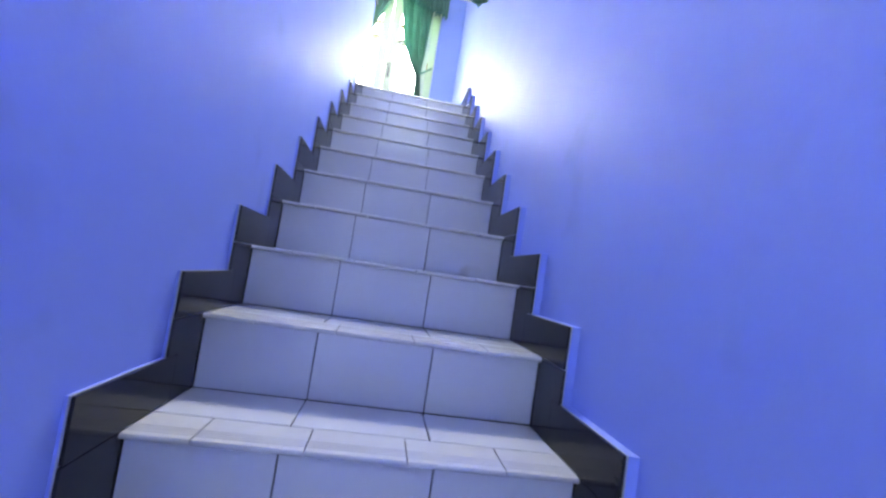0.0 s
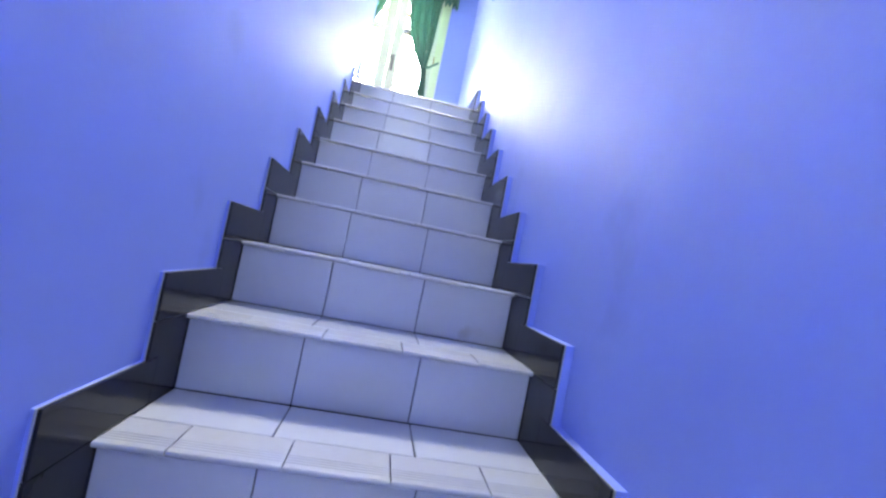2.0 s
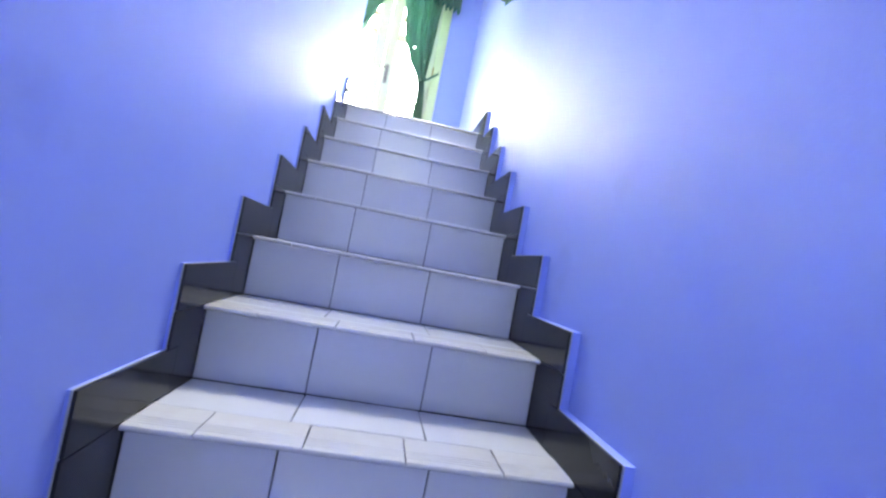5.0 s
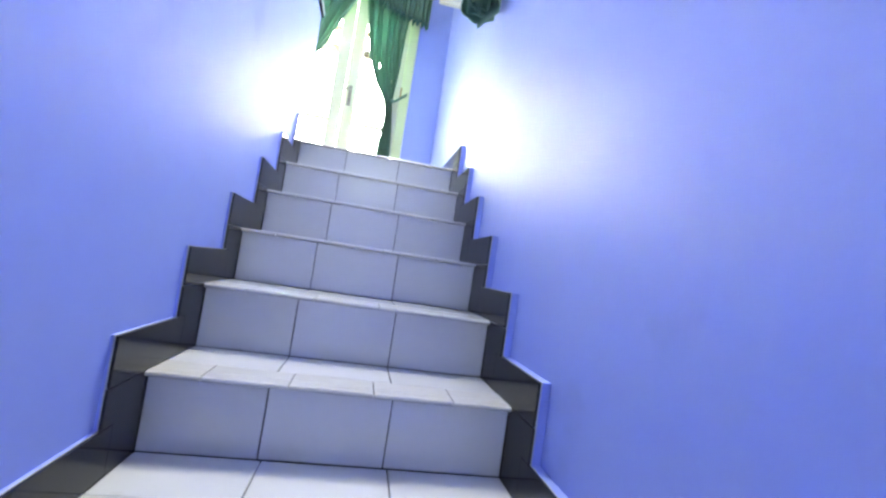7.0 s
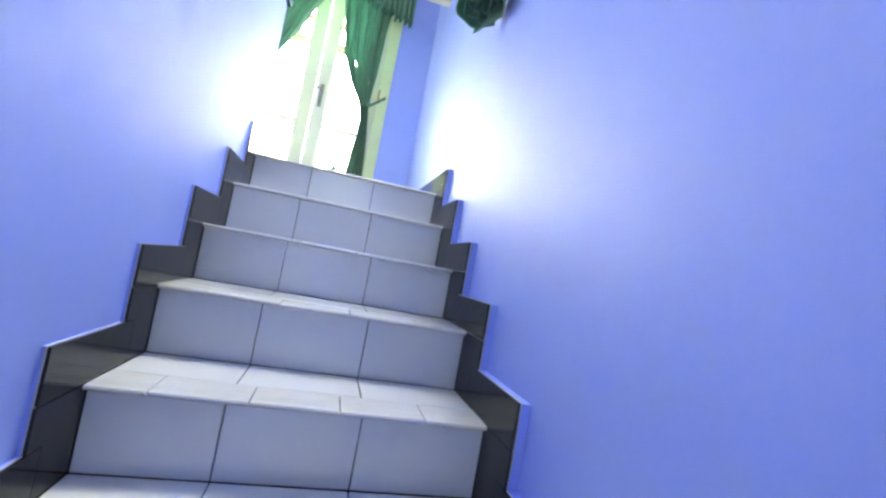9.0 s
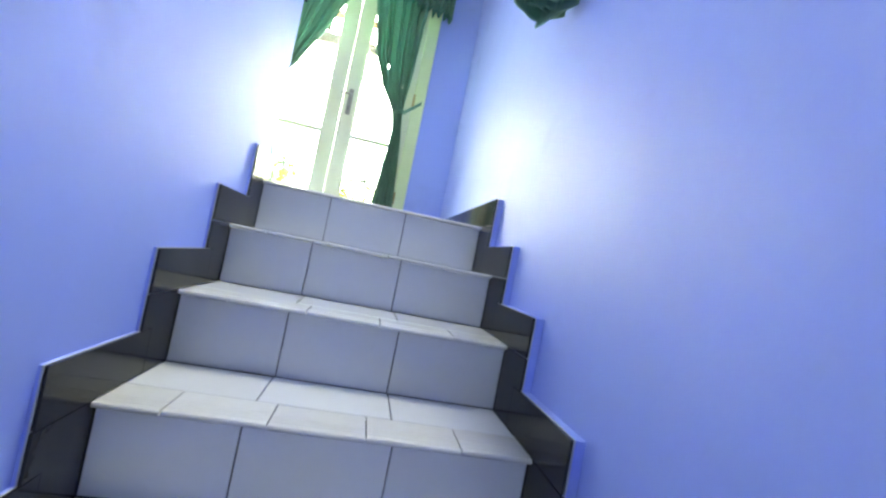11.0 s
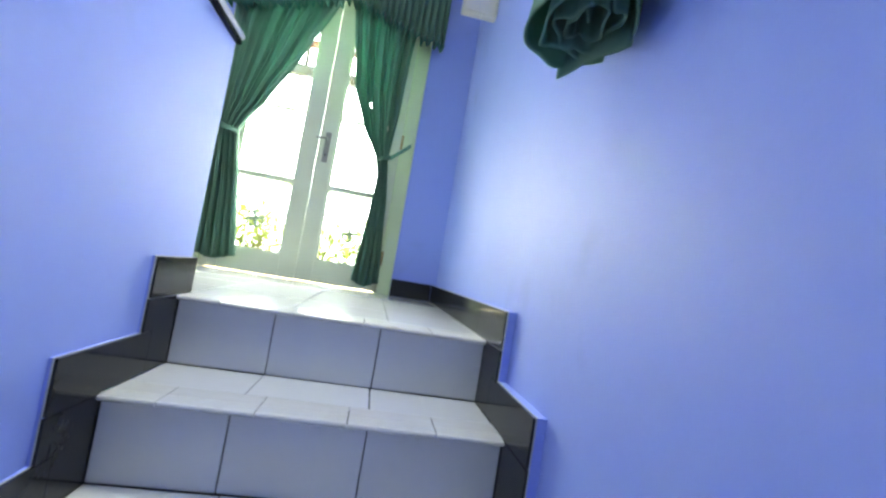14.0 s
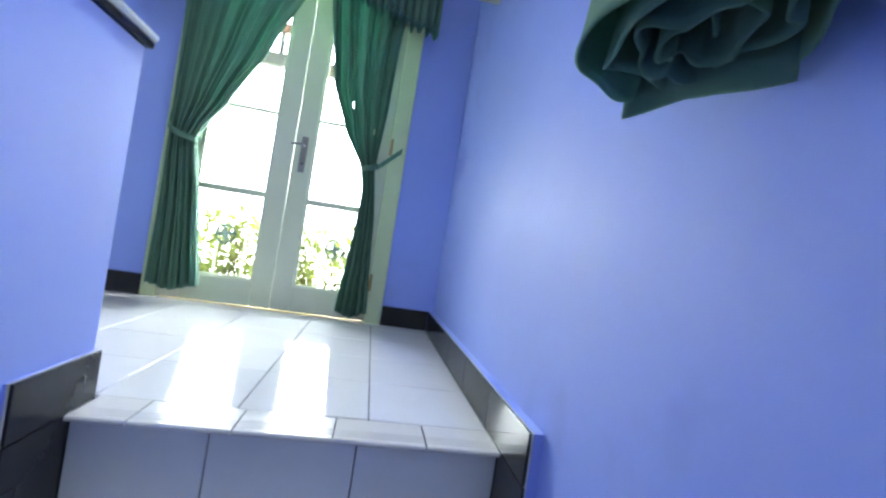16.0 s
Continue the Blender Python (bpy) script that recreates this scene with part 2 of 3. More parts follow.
# ---- the shell ----
wall_right = thing("wall_right", box(RIGHT_FACE, RIGHT_FACE + 0.14, REAR, BACK, FLOOR_LOW, CEILING), BLUE_PAINT,
                   "blue painted stairwell wall with faint smudges", "wall", kind="structure")
wall_left = thing("wall_left", add_box(box(LEFT_FACE - 0.10, LEFT_FACE, FOOT, WALL_END, FLOOR_LOW, WALL_TOP, 0.004), LEFT_FACE - 0.10, LEFT_FACE, REAR, FOOT - 0.001, -0.2, WALL_TOP), BLUE_PAINT,
                  "blue painted low wall beside the stairs", "wall", kind="structure")
DOOR_L, DOOR_R, DOOR_TOP = -0.551, 0.626, 2.06
bm = bmesh.new()
for x0, x1, z0, z1 in ((HALL_LEFT, DOOR_L, -0.3, CEILING), (DOOR_R, RIGHT_FACE + 0.14, -0.3, CEILING), (DOOR_L, DOOR_R, DOOR_TOP, CEILING),
                       (DOOR_L, DOOR_R, -0.3, -0.02)):
    add_box(bm, x0, x1, BACK, BACK + 0.15, z0, z1)
wall_back = thing("wall_back", bm, BLUE_PAINT, "blue painted wall round the double door", "wall", kind="structure")
# both openings in this wall are unseen, added for the fill lamps
bm = bmesh.new()
for y0, y1, z0, z1 in ((REAR, HALL_FILL_GAP[0], -0.2, CEILING), (HALL_FILL_GAP[1], BACK + 0.15, -0.2, CEILING), (-4.45, BACK + 0.15, FLOOR_LOW, -0.2),
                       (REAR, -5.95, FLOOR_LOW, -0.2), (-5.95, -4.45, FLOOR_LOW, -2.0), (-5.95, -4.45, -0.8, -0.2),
                       (HALL_FILL_GAP[0], HALL_FILL_GAP[1], -0.2, HALL_FILL_GAP[2]), (HALL_FILL_GAP[0], HALL_FILL_GAP[1], HALL_FILL_GAP[3], CEILING)):
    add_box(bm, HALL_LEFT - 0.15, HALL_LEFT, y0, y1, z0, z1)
thing("wall_hall", bm, BLUE_PAINT, "blue painted hall wall with openings added for fill light", "wall", kind="structure")
# the rear opening is added too, for its fill lamp
bm = bmesh.new()
for x0, x1, z0, z1 in ((HALL_LEFT - 0.15, REAR_FILL_GAP[0], FLOOR_LOW, CEILING), (REAR_FILL_GAP[1], RIGHT_FACE + 0.14, FLOOR_LOW, CEILING),
                       (REAR_FILL_GAP[0], REAR_FILL_GAP[1], FLOOR_LOW, REAR_FILL_GAP[2]), (REAR_FILL_GAP[0], REAR_FILL_GAP[1], REAR_FILL_GAP[3], CEILING)):
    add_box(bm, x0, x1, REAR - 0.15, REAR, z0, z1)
thing("wall_rear", bm, BLUE_PAINT, "blue painted rear wall with an opening added for fill light", "wall", kind="structure")
# the gap over the stairs is added to let the roof fill lamp in
bm = bmesh.new()
for x0, x1, y0, y1 in ((HALL_LEFT - 0.15, ROOF_FILL_GAP[0], REAR - 0.15, BACK + 0.15), (ROOF_FILL_GAP[1], RIGHT_FACE + 0.14, REAR - 0.15, BACK + 0.15),
                       (ROOF_FILL_GAP[0], ROOF_FILL_GAP[1], REAR - 0.15, ROOF_FILL_GAP[2]), (ROOF_FILL_GAP[0], ROOF_FILL_GAP[1], ROOF_FILL_GAP[3], BACK + 0.15)):
    add_box(bm, x0, x1, y0, y1, CEILING, CEILING + 0.12)
thing("ceiling", bm, PLASTER, "white plaster ceiling", "ceiling", kind="structure")
thing("floor_lower", box(HALL_LEFT, RIGHT_FACE + 0.14, REAR, nose_y(STEPS - 1) + 0.1, FLOOR_LOW - 0.12, FLOOR_LOW), WHITE_TILE,
      "white tiled lower floor", "floor", kind="structure")
thing("floor_hall", box(HALL_LEFT, LEFT_FACE - 0.10, REAR, 0.0, -0.2, -0.002), WHITE_TILE, "white tiled hall floor", "floor", kind="structure")

# the low wall's capping: a black band under a white edge
capping = thing("wall_capping", label="white capping with a black band on the low wall", category="wall capping", at=(LEFT_FACE, WALL_END, WALL_TOP))
part("black_band", box(LEFT_FACE - 0.112, LEFT_FACE + 0.012, REAR, WALL_END + 0.012, WALL_TOP, WALL_TOP + 0.016, 0.003), BLACK_TILE, capping, "glossy black band")
part("white_top", box(LEFT_FACE - 0.118, LEFT_FACE + 0.018, REAR, WALL_END + 0.018, WALL_TOP + 0.016, WALL_TOP + 0.036, 0.006), WHITE_TILE, capping, "white glazed top")

# ---- outside ----
thing("backdrop", box(-9, 9, 9.0, 9.1, -3, 9), SKY_GLOW, "hazy bright white sky", "sky", kind="structure")
thing("ground", box(-40, 40, BACK + 0.15, 60, -3.2, -3.0), CEMENT, "pale ground far below the balcony", "ground", kind="structure")
thing("balcony_floor", box(-1.6, 1.8, BACK + 0.15, 2.25, -0.18, -0.03, 0.005), CEMENT, "pale cement balcony floor", "floor", kind="structure")


def railing():
    top = thing("balcony_railing", label="thin pale painted railing with dark ringed flower motifs", category="railing", at=(0, 1.9, -0.03))
    for z in (0.06, 0.625):
        part("rail", box(-1.5, 1.7, 1.892, 1.908, z - 0.009, z + 0.009, 0.002), FRAME_PAINT, top)
    x = -1.5
    while x < 1.7:
        part("baluster", box(x - 0.005, x + 0.005, 1.894, 1.906, -0.03, 0.62), FRAME_PAINT, top)
        x += 0.16
    for x in (-0.98, -0.335, 0.31, 0.955):
        z = 0.355
        bm = tube([(x + 0.055 * math.cos(a), 1.885, z + 0.055 * math.sin(a)) for a in [k * math.tau / 20 for k in range(20)]], 0.0075, 6, closed=True)
        ring = part("ring", bm, RAIL_IRON, top, "dark green iron ring")
        bm = bmesh.new()
        star = []
        for k in range(16):
            a, r = k * math.tau / 16 + 0.2, (0.052, 0.034, 0.017, 0.034)[k % 4]
            star.append((x + r * math.cos(a), z + r * math.sin(a)))
        part("flower_motif", prism(star, "y", 1.878, 1.890, bm), RAIL_IRON, ring)


railing()


def bush(x, y, z, height, spread, seed):
    rng = random.Random(seed)
    top = thing("garden_bush", label="leafy yellow-green bush beyond the balcony railing", category="bush", group="bushes beyond the railing", at=(x, y, z))
    bm = bmesh.new()
    tips = []
    for _ in range(20):
        a, r = rng.uniform(0, math.tau), spread * rng.uniform(0.3, 1.0)
        end = Vector((x + r * math.cos(a), y + 0.4 * r * math.sin(a), z + height * rng.uniform(0.80, 1.0)))
        mid = Vector((x + 0.35 * r * math.cos(a), y, z + height * 0.70))
        tube([(x, y, z), mid, end], [0.016, 0.011, 0.004], 5, bm)
        tips += [end, mid.lerp(end, 0.55), mid.lerp(end, 0.2), mid]
    part("stem", bm, BARK, top)
    bm = bmesh.new()
    for tip in tips:
        for _ in range(36):
            c = tip + Vector((rng.gauss(0, 0.09), rng.gauss(0, 0.07), rng.gauss(0, 0.09)))
            turn = Euler((rng.uniform(-1, 1), rng.uniform(-1, 1), rng.uniform(0, 6.28))).to_matrix()
            s = rng.uniform(0.03, 0.06)
            pts = [turn @ (Vector(p) * s) + c for p in ((-1, 0, 0), (-0.2, 0.36, 0.12), (1, 0, -0.15), (-0.2, -0.36, 0.12))]
            v = [bm.verts.new(p) for p in pts]
            bm.faces.new((v[0], v[1], v[2])), bm.faces.new((v[0], v[2], v[3]))
    leaves = part("leaves", bm, LEAF, top)
    leaves["kind"] = "stuff"


for k, (x, h) in enumerate(((-1.5, 3.1), (-0.85, 3.35), (-0.35, 3.25), (0.1, 3.3), (0.55, 3.15), (1.2, 3.2))):
    bush(x, 2.75 + 0.12 * (k % 3), -3.0, h + 0.17, 0.42, 20 + k)


def balcony_pergola():
    """The open timber edge over the balcony: two beams with short struts between, on end posts."""
    top = thing("balcony_pergola", label="open weathered timber pergola over the balcony edge", category="pergola", at=(0.1, 2.15, -0.03))
    part("lower_beam", box(-1.58, 1.78, 2.12, 2.18, 1.50, 1.585, 0.004), OLD_WOOD, top, "weathered olive beam")
    part("upper_beam", box(-1.58, 1.78, 2.13, 2.17, 1.735, 1.79, 0.004), CLAY_WOOD, top, "orange-brown beam")
    for k in range(10):
        x = -1.496 + 0.311 * k
        part("strut", box(x - 0.014, x + 0.014, 2.136, 2.164, 1.575, 1.735, 0.002), OLD_WOOD, top)
    for x in (-1.52, 1.72):
        part("post", box(x - 0.035, x + 0.035, 2.115, 2.185, -0.03, 1.50, 0.004), OLD_WOOD, top)


balcony_pergola()

# ---- door ----
def double_door():
    door = thing("double_door", label="closed pale double door with glass panes in a cream frame", category="door", at=(0.04, BACK, 0.0))
    y0, y1 = BACK - 0.012, BACK + 0.11
    for name, x0, x1, z0, z1 in (("jamb", DOOR_L, DOOR_L + 0.055, 0, DOOR_TOP), ("jamb", DOOR_R - 0.075, DOOR_R, 0, DOOR_TOP),
                                 ("head", DOOR_L + 0.055, DOOR_R - 0.075, DOOR_TOP - 0.06, DOOR_TOP)):
        part(name, box(x0, x1, y0, y1, z0, z1, 0.004), FRAME_PAINT, door, "cream painted frame")
    part("architrave", box(DOOR_R - 0.002, DOOR_R + 0.012, BACK - 0.02, BACK - 0.001, 0, DOOR_TOP, 0.003), FRAME_PAINT, door)
    part("architrave", box(DOOR_L - 0.012, DOOR_L + 0.002, BACK - 0.02, BACK - 0.001, 0, DOOR_TOP, 0.003), FRAME_PAINT, door)
    for x0, x1 in ((DOOR_L + 0.055, DOOR_L + 0.068), (DOOR_R - 0.088, DOOR_R - 0.075)):
        part("door_stop", box(x0, x1, BACK + 0.0535, BACK + 0.075, 0, DOOR_TOP - 0.06), FRAME_PAINT, door)
    part("threshold", box(DOOR_L + 0.055, DOOR_R - 0.075, BACK + 0.0, BACK + 0.11, -0.018, 0.002, 0.002), BRASS, door, "worn ochre threshold strip")
    for side, x0, x1, g0, g1 in (("left", -0.4955, 0.0520, -0.395, -0.047), ("right", 0.0560, 0.5505, 0.155, 0.448)):
        ya, yb = BACK + 0.012, BACK + 0.052
        bm = bmesh.new()
        for a, b, c, d in ((x0, g0, 0.007, 1.995), (g1, x1, 0.007, 1.995), (g0, g1, 0.007, 0.14), (g0, g1, 1.88, 1.995)):
            add_box(bm, a, b, ya, yb, c, d, 0.003)
        leaf = part("door_leaf", bm, DOOR_PAINT, door, "pale painted leaf with three panes")
        for z0, z1 in ((0.580, 0.614), (1.025, 1.043)):
            part("glazing_bar", box(g0, g1, ya + 0.003, yb - 0.006, z0, z1, 0.003), DOOR_PAINT, leaf)
        for z0, z1 in ((0.14, 0.580), (0.614, 1.025), (1.043, 1.88)):
            pane = part("pane", box(g0 + 0.001, g1 - 0.001, ya + 0.018, ya + 0.022, z0 + 0.001, z1 - 0.001), GLASS, leaf, "clear glass pane")
            pane.visible_shadow = False
        bm = bmesh.new()
        for a, b, c, d in ((g0, g0 + 0.012, 0.14, 1.88), (g1 - 0.012, g1, 0.14, 1.88), (g0 + 0.012, g1 - 0.012, 0.14, 0.152)):
            add_box(bm, a, b, ya + 0.004, ya + 0.016, c, d)
        part("glazing_bead", bm, DOOR_PAINT, leaf)
        if side == "right":
            plate = part("handle_plate", box(0.088, 0.122, ya - 0.005, ya, 0.745, 0.935, 0.003), STEEL, leaf, "grey metal lock plate")
            bm = tube([(0.105, ya - 0.004, 0.885), (0.105, ya - 0.045, 0.885), (0.1, ya - 0.05, 0.885), (0.045, ya - 0.05, 0.882)], 0.0065, 8)
            part("lever", bm, STEEL, plate, "grey metal lever")
            part("keyhole", tube([(0.105, ya - 0.0062, 0.79), (0.105, ya - 0.004, 0.79)], 0.006, 10), BLACK_TILE, plate)
        hinge_x = DOOR_L + 0.048 if side == "left" else DOOR_R - 0.07
        for z in (0.22, 0.96, 1.75):
            part("hinge", tube([(hinge_x, ya - 0.022, z - 0.045), (hinge_x, ya - 0.022, z + 0.045)], 0.008, 8), BRASS, leaf, "small brass hinge")


double_door()


# ---- curtains ----
def smooth_mix(knots, v):
    """Values between knots (v, value), half eased."""
    for (a, p), (b, q) in zip(knots, knots[1:]):
        if v <= b:
            s = (v - a) / (b - a)
            s = 0.75 * s + 0.25 * s * s * (3 - 2 * s)
            return p + (q - p) * s
    return knots[-1][1]


def curtain(name, left, right, depth, bottom, pleats, seed, label, tie, tie_end, slits=()):
    """A curtain from z 1.98 down, gathered by a tie-back: edges as knots by height fraction from the top."""
    rng = random.Random(seed)
    top = thing(name, label=label, category="curtain", group="green door curtains", at=(0.5 * (left[0][1] + right[0][1]), BACK - 0.09, bottom))
    high, rows, cols = 1.98, 60, pleats * 14
    shift = [rng.uniform(-0.5, 0.5) for _ in range(pleats + 2)]
    grid = []
    for i in range(rows + 1):
        v = i / rows
        z = high + (bottom - high) * v
        a, b, amp = smooth_mix(left, v), smooth_mix(right, v), smooth_mix(depth, v)
        row = []
        for j in range(cols + 1):
            u = j / cols
            k = u * pleats
            phase = math.tau * k + 0.9 * shift[int(k)] * math.sin(math.pi * (k % 1)) + 1.3 * math.sin(3 * v + u * 5)
            x = a + (b - a) * (u + 0.25 / pleats * math.sin(phase * 0.5))
            wave = math.sin(phase) + 0.35 * math.sin(2.3 * phase + 4 * v)
            sag = 0.014 * math.sin(6 * u + 2) * v
            row.append((x, BACK - 0.105 - amp * wave, z + sag))
        grid.append(row)
    part("cloth", sheet(grid, 0.0025, slits=slits), GREEN_CLOTH, top, smooth=True)
    (x0, z0), (x1, z1) = tie
    band = []
    for i in range(4):
        row = []
        for j in range(25):
            u = j / 24
            y = BACK - 0.105 - 0.062 * math.sin(math.pi * min(1, u * 1.15)) ** 0.6 if u < 0.87 else BACK - 0.105
            row.append((x0 + (x1 - x0) * u, y, z0 + (z1 - z0) * u - 0.028 * i / 3 - 0.012 * math.sin(math.pi * u)))
        band.append(row)
    tieback = part("tieback", sheet(band, 0.004), GREEN_CLOTH, top, "green cloth tie-back", smooth=True)
    end = Vector(tie_end)
    start = Vector((x1, BACK - 0.105, z1 - 0.014))
    strap = [[start.lerp(end, k / 6) + Vector((0, 0, o)) for k in range(7)] for o in (0.014, -0.014)]
    part("strap", sheet(strap, 0.004), GREEN_CLOTH, tieback)


curtain("curtain_left", [(0, -0.56), (0.2, -0.53), (0.62, -0.50), (0.8, -0.495), (1, -0.505)],
        [(0, 0.12), (0.15, 0.045), (0.35, -0.115), (0.514, -0.27), (0.58, -0.35), (0.62, -0.385), (0.66, -0.37), (0.78, -0.33), (1, -0.27)],
        [(0, 0.016), (0.4, 0.02), (0.61, 0.022), (1, 0.026)], 0.075, 9, 3,
        "dark green gathered curtain tied back beside the door", ((-0.375, 0.81), (-0.515, 0.86)), (-0.545, BACK - 0.02, 0.93))
curtain("curtain_right", [(0, 0.08), (0.16, 0.14), (0.4, 0.215), (0.52, 0.31), (0.61, 0.415), (0.67, 0.44), (0.74, 0.435), (1, 0.395)],
        [(0, 0.60), (0.15, 0.53), (0.3, 0.515), (0.45, 0.51), (0.61, 0.49), (0.75, 0.525), (1, 0.56)],
        [(0, 0.016), (0.4, 0.02), (0.61, 0.016), (1, 0.026)], 0.05, 9, 5,
        "dark green gathered curtain tied back with a strap", ((0.425, 0.815), (0.515, 0.85)), (0.615, BACK - 0.03, 0.945),
        slits={(26, c) for c in range(36, 43)} | {(30, c) for c in range(92, 97)})


def valance():
    top = thing("curtain_valance", label="dark green gathered valance with a ruffled hem", category="valance", at=(0.04, BACK - 0.16, 1.6))
    knots = [(-0.64, 1.545), (-0.43, 1.562), (-0.2, 1.625), (0.04, 1.70), (0.16, 1.72), (0.32, 1.665), (0.47, 1.62), (0.60, 1.585), (0.70, 1.575)]
    cols, rows = 300, 10
    grid, hem = [], []
    def spot(j, v, over):
        u = j / cols
        x = -0.64 + 1.34 * u
        z1 = smooth_mix(knots, x)
        z = 2.03 + (z1 - 2.03) * v - over
        amp = 0.006 + 0.012 * v + (0.5 if over else 0) * over
        wave = math.sin(math.tau * 34 * u + 1.5 * math.sin(9 * u)) + 0.4 * math.sin(math.tau * 13 * u)
        return (x, BACK - 0.165 - amp * wave, z + (0.006 * math.sin(math.tau * 51 * u) * over * 20))
    for i in range(rows + 1):
        grid.append([spot(j, i / rows, 0) for j in range(cols + 1)])
    part("cloth", sheet(grid, 0.0025), GREEN_CLOTH, top, smooth=True)
    for i in range(4):
        hem.append([spot(j, 1.0, 0.045 * i / 3 + 0.001) for j in range(cols + 1)])
    part("ruffle", sheet(hem, 0.0025), GREEN_HEM, top, "lighter green ruffled hem", smooth=True)
    part("rod", tube([(-0.70, BACK - 0.13, 2.02), (0.76, BACK - 0.13, 2.02)], 0.012, 10), STEEL, top, "metal curtain rod", smooth=True)
    for x in (-0.68, 0.74):
        part("bracket", box(x - 0.01, x + 0.01, BACK - 0.14, BACK + 0.0, 2.005, 2.035, 0.002), STEEL, top)


valance()


def tied_bundle():
    """A curtain rolled up and hung against the wall: one long cloth coiled in folds, open underneath, with flutes outside."""
    top = thing("rolled_curtain", label="dark green curtain rolled into a bundle hanging on the wall", category="curtain", at=(RIGHT_FACE, -0.588, 0.63))
    rng = random.Random(11)
    cx, cy = 0.812, -0.588
    bend = [rng.uniform(-1, 1) for _ in range(12)]
    rows, cols, turns = 24, 340, 3.6

    def plan(a, r):
        """A squarish round, flat against the wall."""
        c, s = math.cos(a), math.sin(a)
        f = (abs(c) ** 2.2 + abs(s) ** 2.2) ** (-1 / 2.2)
        return cx + 0.102 * r * f * c, cy + 0.155 * r * f * s

    grid = []
    for i in range(rows + 1):
        v = i / rows
        row = []
        for j in range(cols + 1):
            u = j / cols
            a = math.tau * turns * u + 0.6
            r = 1.0 - 0.82 * u ** 0.9
            r *= 1 + 0.07 * math.sin(3 * a + bend[1]) * (0.3 + u) + 0.17 * math.sin(5.3 * a + 1.2 * v + bend[2]) * (0.18 + 0.9 * u)
            x, y = plan(a + 0.25 * math.sin(2 * a + bend[3]) * u, r)
            low = 0.648 + 0.10 * (RIGHT_FACE - x) + 0.008 * math.sin(2.6 * a + bend[4]) + 0.003 * math.sin(7 * a)
            z = low + (1.62 - low) * v ** 1.4
            swell = 1 - 0.28 * v
            row.append((min(RIGHT_FACE - 0.006, RIGHT_FACE - (RIGHT_FACE - x) * swell), cy + (y - cy) * swell, z))
        grid.append(row)
    part("cloth", sheet(grid, 0.004), GREEN_CLOTH, top, smooth=True)
    # one loose corner that hangs lower on the door's side
    flap = []
    for i in range(9):
        v = i / 8
        flap.append([(0.832 + 0.060 * s + 0.008 * math.sin(7 * s) * (1 - s), -0.428 - 0.19 * s, 0.92 - 0.286 * v + 0.006 * math.sin(5 * s) * v) for s in [k / 20 for k in range(21)]])
    part("loose_corner", sheet(flap, 0.004), GREEN_CLOTH, top, smooth=True)
    # flutes of the outer layer, open below
    for k, (a, low, size) in enumerate(((4.3, 0.745, 0.030), (4.7, 0.725, 0.034), (5.1, 0.715, 0.036), (5.5, 0.725, 0.03))):
        px, py = plan(a, 1.02)
        fold = []
        for i in range(10):
            v = i / 9
            row = []
            for q in range(21):
                w = q / 20
                turn = a - 2.1 + 4.2 * w
                grow = size * (0.75 + 0.35 * v)
                row.append((min(RIGHT_FACE - 0.008, px + grow * math.cos(turn) * 0.95), py + grow * math.sin(turn) * 1.15,
                            1.35 - (1.35 - low) * v + v * 0.012 * math.sin(7 * w + k)))
            fold.append(row)
        part("outer_fold", sheet(fold, 0.004), GREEN_CLOTH, top, smooth=True)
    part("cord", tube([(min(RIGHT_FACE - 0.008, cx + 0.09 * math.cos(b)), cy + 0.15 * math.sin(b), 1.34) for b in [k * math.tau / 24 for k in range(24)]], 0.005, 6, closed=True), GREEN_CLOTH, top)
    part("hook", tube([(RIGHT_FACE, cy, 1.66), (RIGHT_FACE - 0.07, cy, 1.66), (RIGHT_FACE - 0.085, cy, 1.64), (RIGHT_FACE - 0.085, cy, 1.60)], 0.005, 8), STEEL, top)


tied_bundle()


def wall_box():
    unit = thing("wall_box", label="small cream plastic box fixed to the blue wall", category="electrical box", at=(RIGHT_FACE, 0.93, 1.56))
    part("body", box(0.735, RIGHT_FACE, 0.905, 0.955, 1.555, 1.74, 0.006), CREAM, unit)
    part("cover", box(0.742, RIGHT_FACE - 0.012, 0.897, 0.905, 1.562, 1.733, 0.003), CREAM, unit)


wall_box()

# ---- stairs: a core, then each tile ----
outline = [(nose_y(STEPS - 1) + SETBACK + 0.012, FLOOR_LOW - 0.05)]
for i in range(STEPS - 1, -1, -1):
    outline.append((nose_y(i) + SETBACK + 0.012, nose_z(i + 1) - 0.012 if i < STEPS - 1 else FLOOR_LOW))
    outline.append((nose_y(i) + SETBACK + 0.012, nose_z(i) - 0.012))
outline += [(WALL_END + 0.03, -0.012), (WALL_END + 0.03, -0.3)]
stairs = thing("staircase", prism(outline, "x", LEFT_FACE + 0.001, RIGHT_FACE - 0.001), DARK_GROUT, "straight tiled staircase with dark joints", "staircase", kind="structure")
landing = thing("landing_floor", box(HALL_LEFT, RIGHT_FACE - 0.001, WALL_END + 0.031, BACK - 0.001, -0.16, -0.010), DARK_GROUT,
                "glossy white tiled landing", "floor", kind="structure")

JOINT = 0.0031
tile_meshes = {}


def tile_mesh(name, w, d, h, mat, lip=0.0015):
    key = (name, round(w, 4), round(d, 4), round(h, 4))
    if key not in tile_meshes:
        tile_meshes[key] = mesh_of(box(0, w, 0, d, 0, h, lip), mat, name)
    return tile_meshes[key]


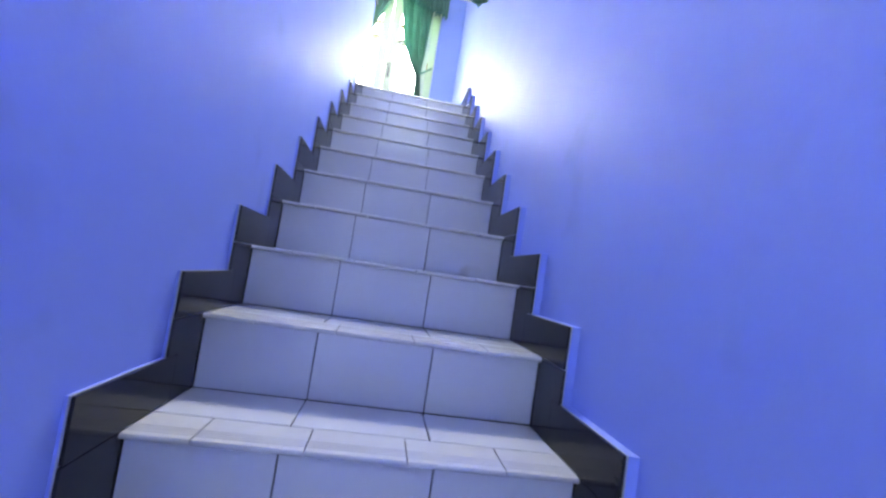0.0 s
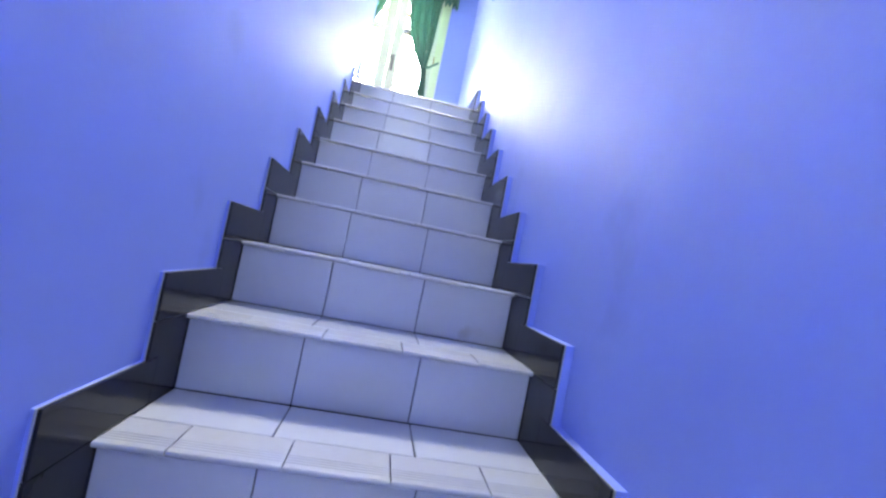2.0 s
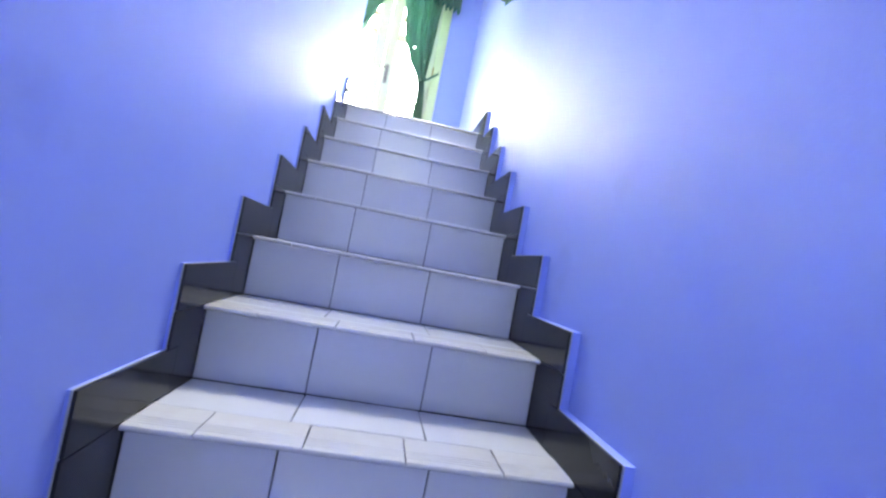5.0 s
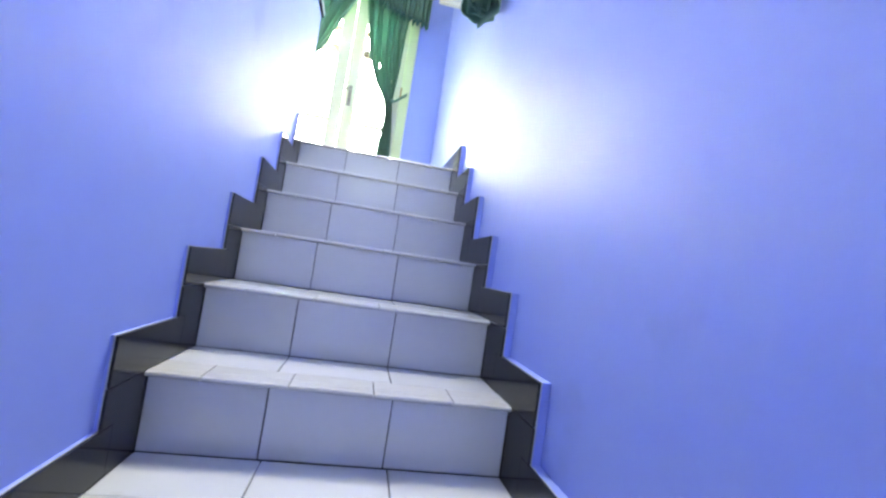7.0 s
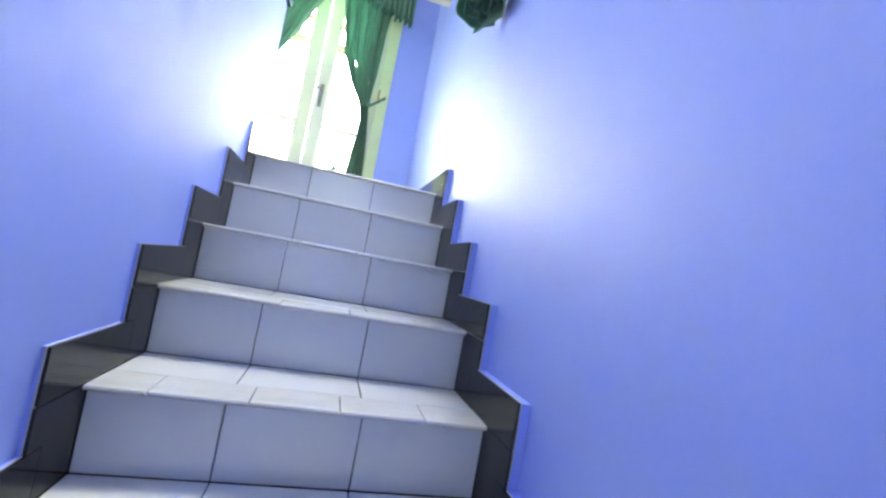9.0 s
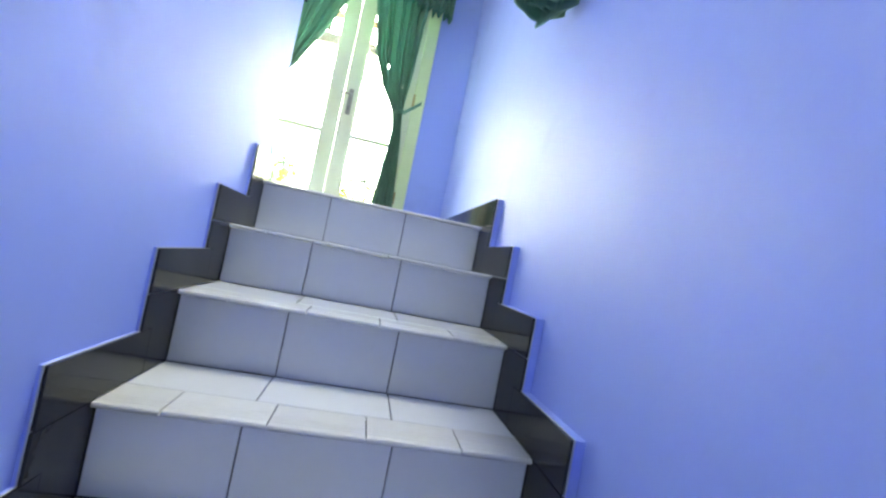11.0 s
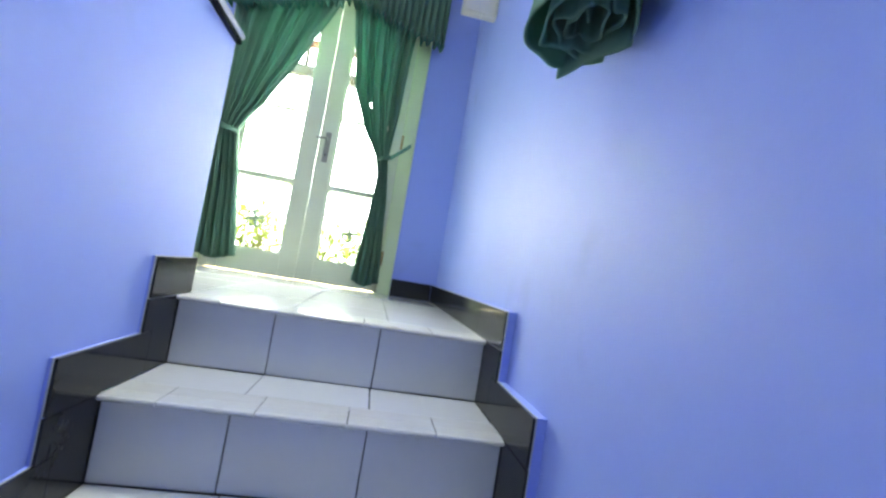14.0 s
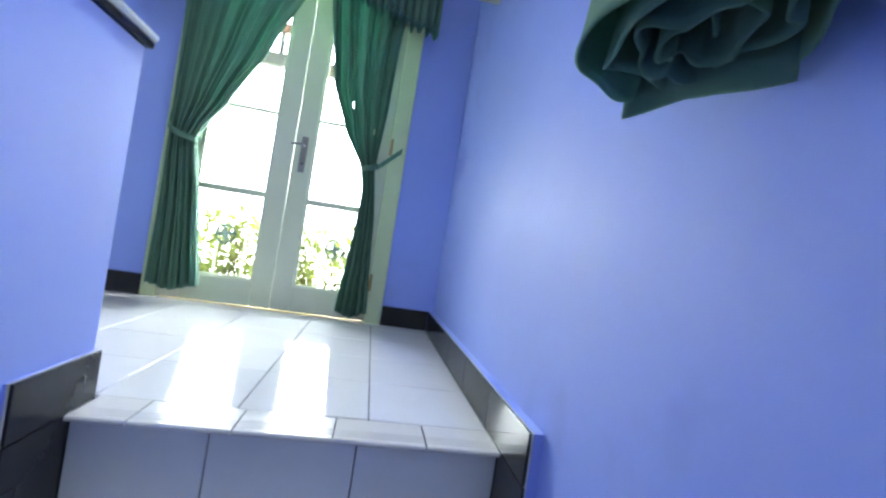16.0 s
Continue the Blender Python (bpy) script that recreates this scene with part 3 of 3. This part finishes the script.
def nosing_mesh(w):
    """A nosing tile: rounded front edge and three fine grooves behind it."""
    key = ("nosing", round(w, 4))
    if key not in tile_meshes:
        prof = [(0.12, 0.0), (0.12, -0.011), (0.004, -0.012), (0.0, -0.009), (0.0, -0.004), (0.002, -0.001), (0.006, 0.0)]
        for y in (0.018, 0.028, 0.038, 0.048):
            prof += [(y, 0.0), (y + 0.0012, -0.0012), (y + 0.0032, -0.0012), (y + 0.0044, 0.0)]
        tile_meshes[key] = mesh_of(prism(prof, "x", 0, w), NOSE_TILE, "nosing_tile")
    return tile_meshes[key]


for i in range(STEPS):
    y, z = nose_y(i), nose_z(i)
    drift = -0.024 if i < 2 else -0.014 if i < 6 else -0.004
    tile_x = (0.0, 0.287 + drift + random.uniform(-0.003, 0.003), 0.593 + drift + random.uniform(-0.003, 0.003), WIDTH)
    nose_x = (0.0, *(x + drift * 0.8 + random.uniform(-0.004, 0.004) for x in (0.131, 0.333, 0.536, 0.742)), WIDTH)
    for a, b in zip(nose_x, nose_x[1:]):
        piece("nosing_tile", nosing_mesh(b - a - JOINT), stairs, (a + JOINT / 2, y, z + random.uniform(-0.0006, 0.0006)))
    for a, b in zip(tile_x, tile_x[1:]):
        piece("riser_tile", tile_mesh("riser_tile", b - a - JOINT, 0.012, RISE - 0.013, WHITE_TILE), stairs,
              (a + JOINT / 2, y + SETBACK + random.uniform(-0.0006, 0.0006), z - RISE + 0.001))
        if i > 0:
            piece("tread_tile", tile_mesh("tread_tile", b - a - JOINT, GOING + SETBACK - 0.12 - 2 * JOINT, 0.012, WHITE_TILE), stairs,
                  (a + JOINT / 2, y + 0.12 + JOINT, z - 0.012 + random.uniform(-0.0006, 0.0006)))

# the landing's tiles
ys = [0.1225, 0.425, 0.728, 1.031, 1.334, BACK]
xs = [WIDTH, 0.593, 0.29, -0.013, -0.316, -0.619, -0.922, -1.225, -1.528, -1.831, -2.134, -2.437, HALL_LEFT]
for x1, x0 in zip(xs, xs[1:]):
    for a, b in zip(ys, ys[1:]):
        piece("floor_tile", tile_mesh("floor_tile", x1 - x0 - JOINT, b - a - JOINT, 0.01, WHITE_TILE, 0.001), landing,
              (x0 + JOINT / 2, a + JOINT / 2, -0.01 + random.uniform(-0.0004, 0.0004)))

# ---- skirting: black tiles stepping up both walls ----
BAND, FRONT, KNEE, THICK = 0.105, 0.145, 0.10, 0.006
BED_LEFT, BED_RIGHT, GROUT = 0.006, 0.022, 0.002   # a painted plaster bed on each wall, then grout, then the tile
UP = [(-KNEE, -RISE), (SETBACK, -RISE), (SETBACK, -0.002), (-FRONT, -0.002), (-FRONT, -RISE + BAND + 0.002), (-KNEE, -RISE + BAND + 0.002)]
ALONG = [(-FRONT + 0.002, 0.001), (GOING - KNEE - 0.002, 0.001), (GOING - KNEE - 0.002, BAND), (-FRONT + 0.002, BAND)]
up_mesh = mesh_of(prism(UP, "x", 0, THICK), BLACK_TILE, "skirting_upright")
along_mesh = mesh_of(prism(ALONG, "x", 0, THICK), BLACK_TILE, "skirting_tile")


def stepped(x0, x1, proud, end):
    """The stepped outline behind the skirting tiles of one wall, as one solid for each step."""
    bm = bmesh.new()
    for i in range(STEPS):
        y, z = nose_y(i), nose_z(i)
        far = y + GOING - FRONT - proud if i else end
        outline = [(y - FRONT - proud, z - RISE), (y + SETBACK, z - RISE), (y + SETBACK, z - 0.01), (far, z - 0.01), (far, z + BAND + proud), (y - FRONT - proud, z + BAND + proud)]
        prism(outline, "x", x0, x1, bm)
    return bm


for name, word in (("skirting_left", "low"), ("skirting_right", "tall")):
    left = name == "skirting_left"
    x = LEFT_FACE + BED_LEFT + GROUT if left else RIGHT_FACE - BED_RIGHT - GROUT - THICK
    bed = (LEFT_FACE, LEFT_FACE + BED_LEFT) if left else (RIGHT_FACE - BED_RIGHT, RIGHT_FACE)
    grout = (bed[1], bed[1] + GROUT) if left else (bed[0] - GROUT, bed[0])
    end = WALL_END + 0.002 if left else BACK
    strip = thing(name, stepped(*bed, 0.001, end), BLUE_PAINT, "stepped black glazed skirting tiles along the %s wall" % word, "skirting", kind="structure")
    part("grout_line", stepped(*grout, 0.0016, end), PALE_GROUT, strip, "thin pale grout edge")
    for i in range(STEPS):
        y, z = nose_y(i), nose_z(i)
        piece("skirting_upright", up_mesh, strip, (x, y, z))
        if i:
            piece("skirting_tile", along_mesh, strip, (x, y, z))
    y = -FRONT + 0.002
    cuts = [y, end] if left else [y, 0.15, 0.453, 0.756, 1.059, 1.362, BACK]
    for a, b in zip(cuts, cuts[1:]):
        piece("skirting_tile", tile_mesh("skirting_tile", THICK, b - a - 0.002, BAND - 0.001, BLACK_TILE, 0.001), strip, (x, a + 0.001, 0.001))

SIDE = RIGHT_FACE - BED_RIGHT - GROUT - THICK
skirting_back = thing("skirting_back", box(DOOR_R + 0.014, SIDE - 0.001, BACK - 0.009, BACK - 0.0005, 0.0, BAND + 0.001), BLUE_PAINT,
                      "black glazed skirting tiles along the door wall", "skirting", kind="structure")
piece("skirting_tile", tile_mesh("skirting_tile", SIDE - DOOR_R - 0.016, THICK, BAND - 0.001, BLACK_TILE, 0.001), skirting_back,
      (DOOR_R + 0.014, BACK - THICK - 0.0095, 0.001))
x = DOOR_L - 0.014
for _ in range(3):
    piece("skirting_tile", tile_mesh("skirting_tile", 0.298, 0.012, BAND - 0.001, BLACK_TILE, 0.001), skirting_back, (x - 0.298, BACK - 0.013, 0.001))
    x -= 0.3
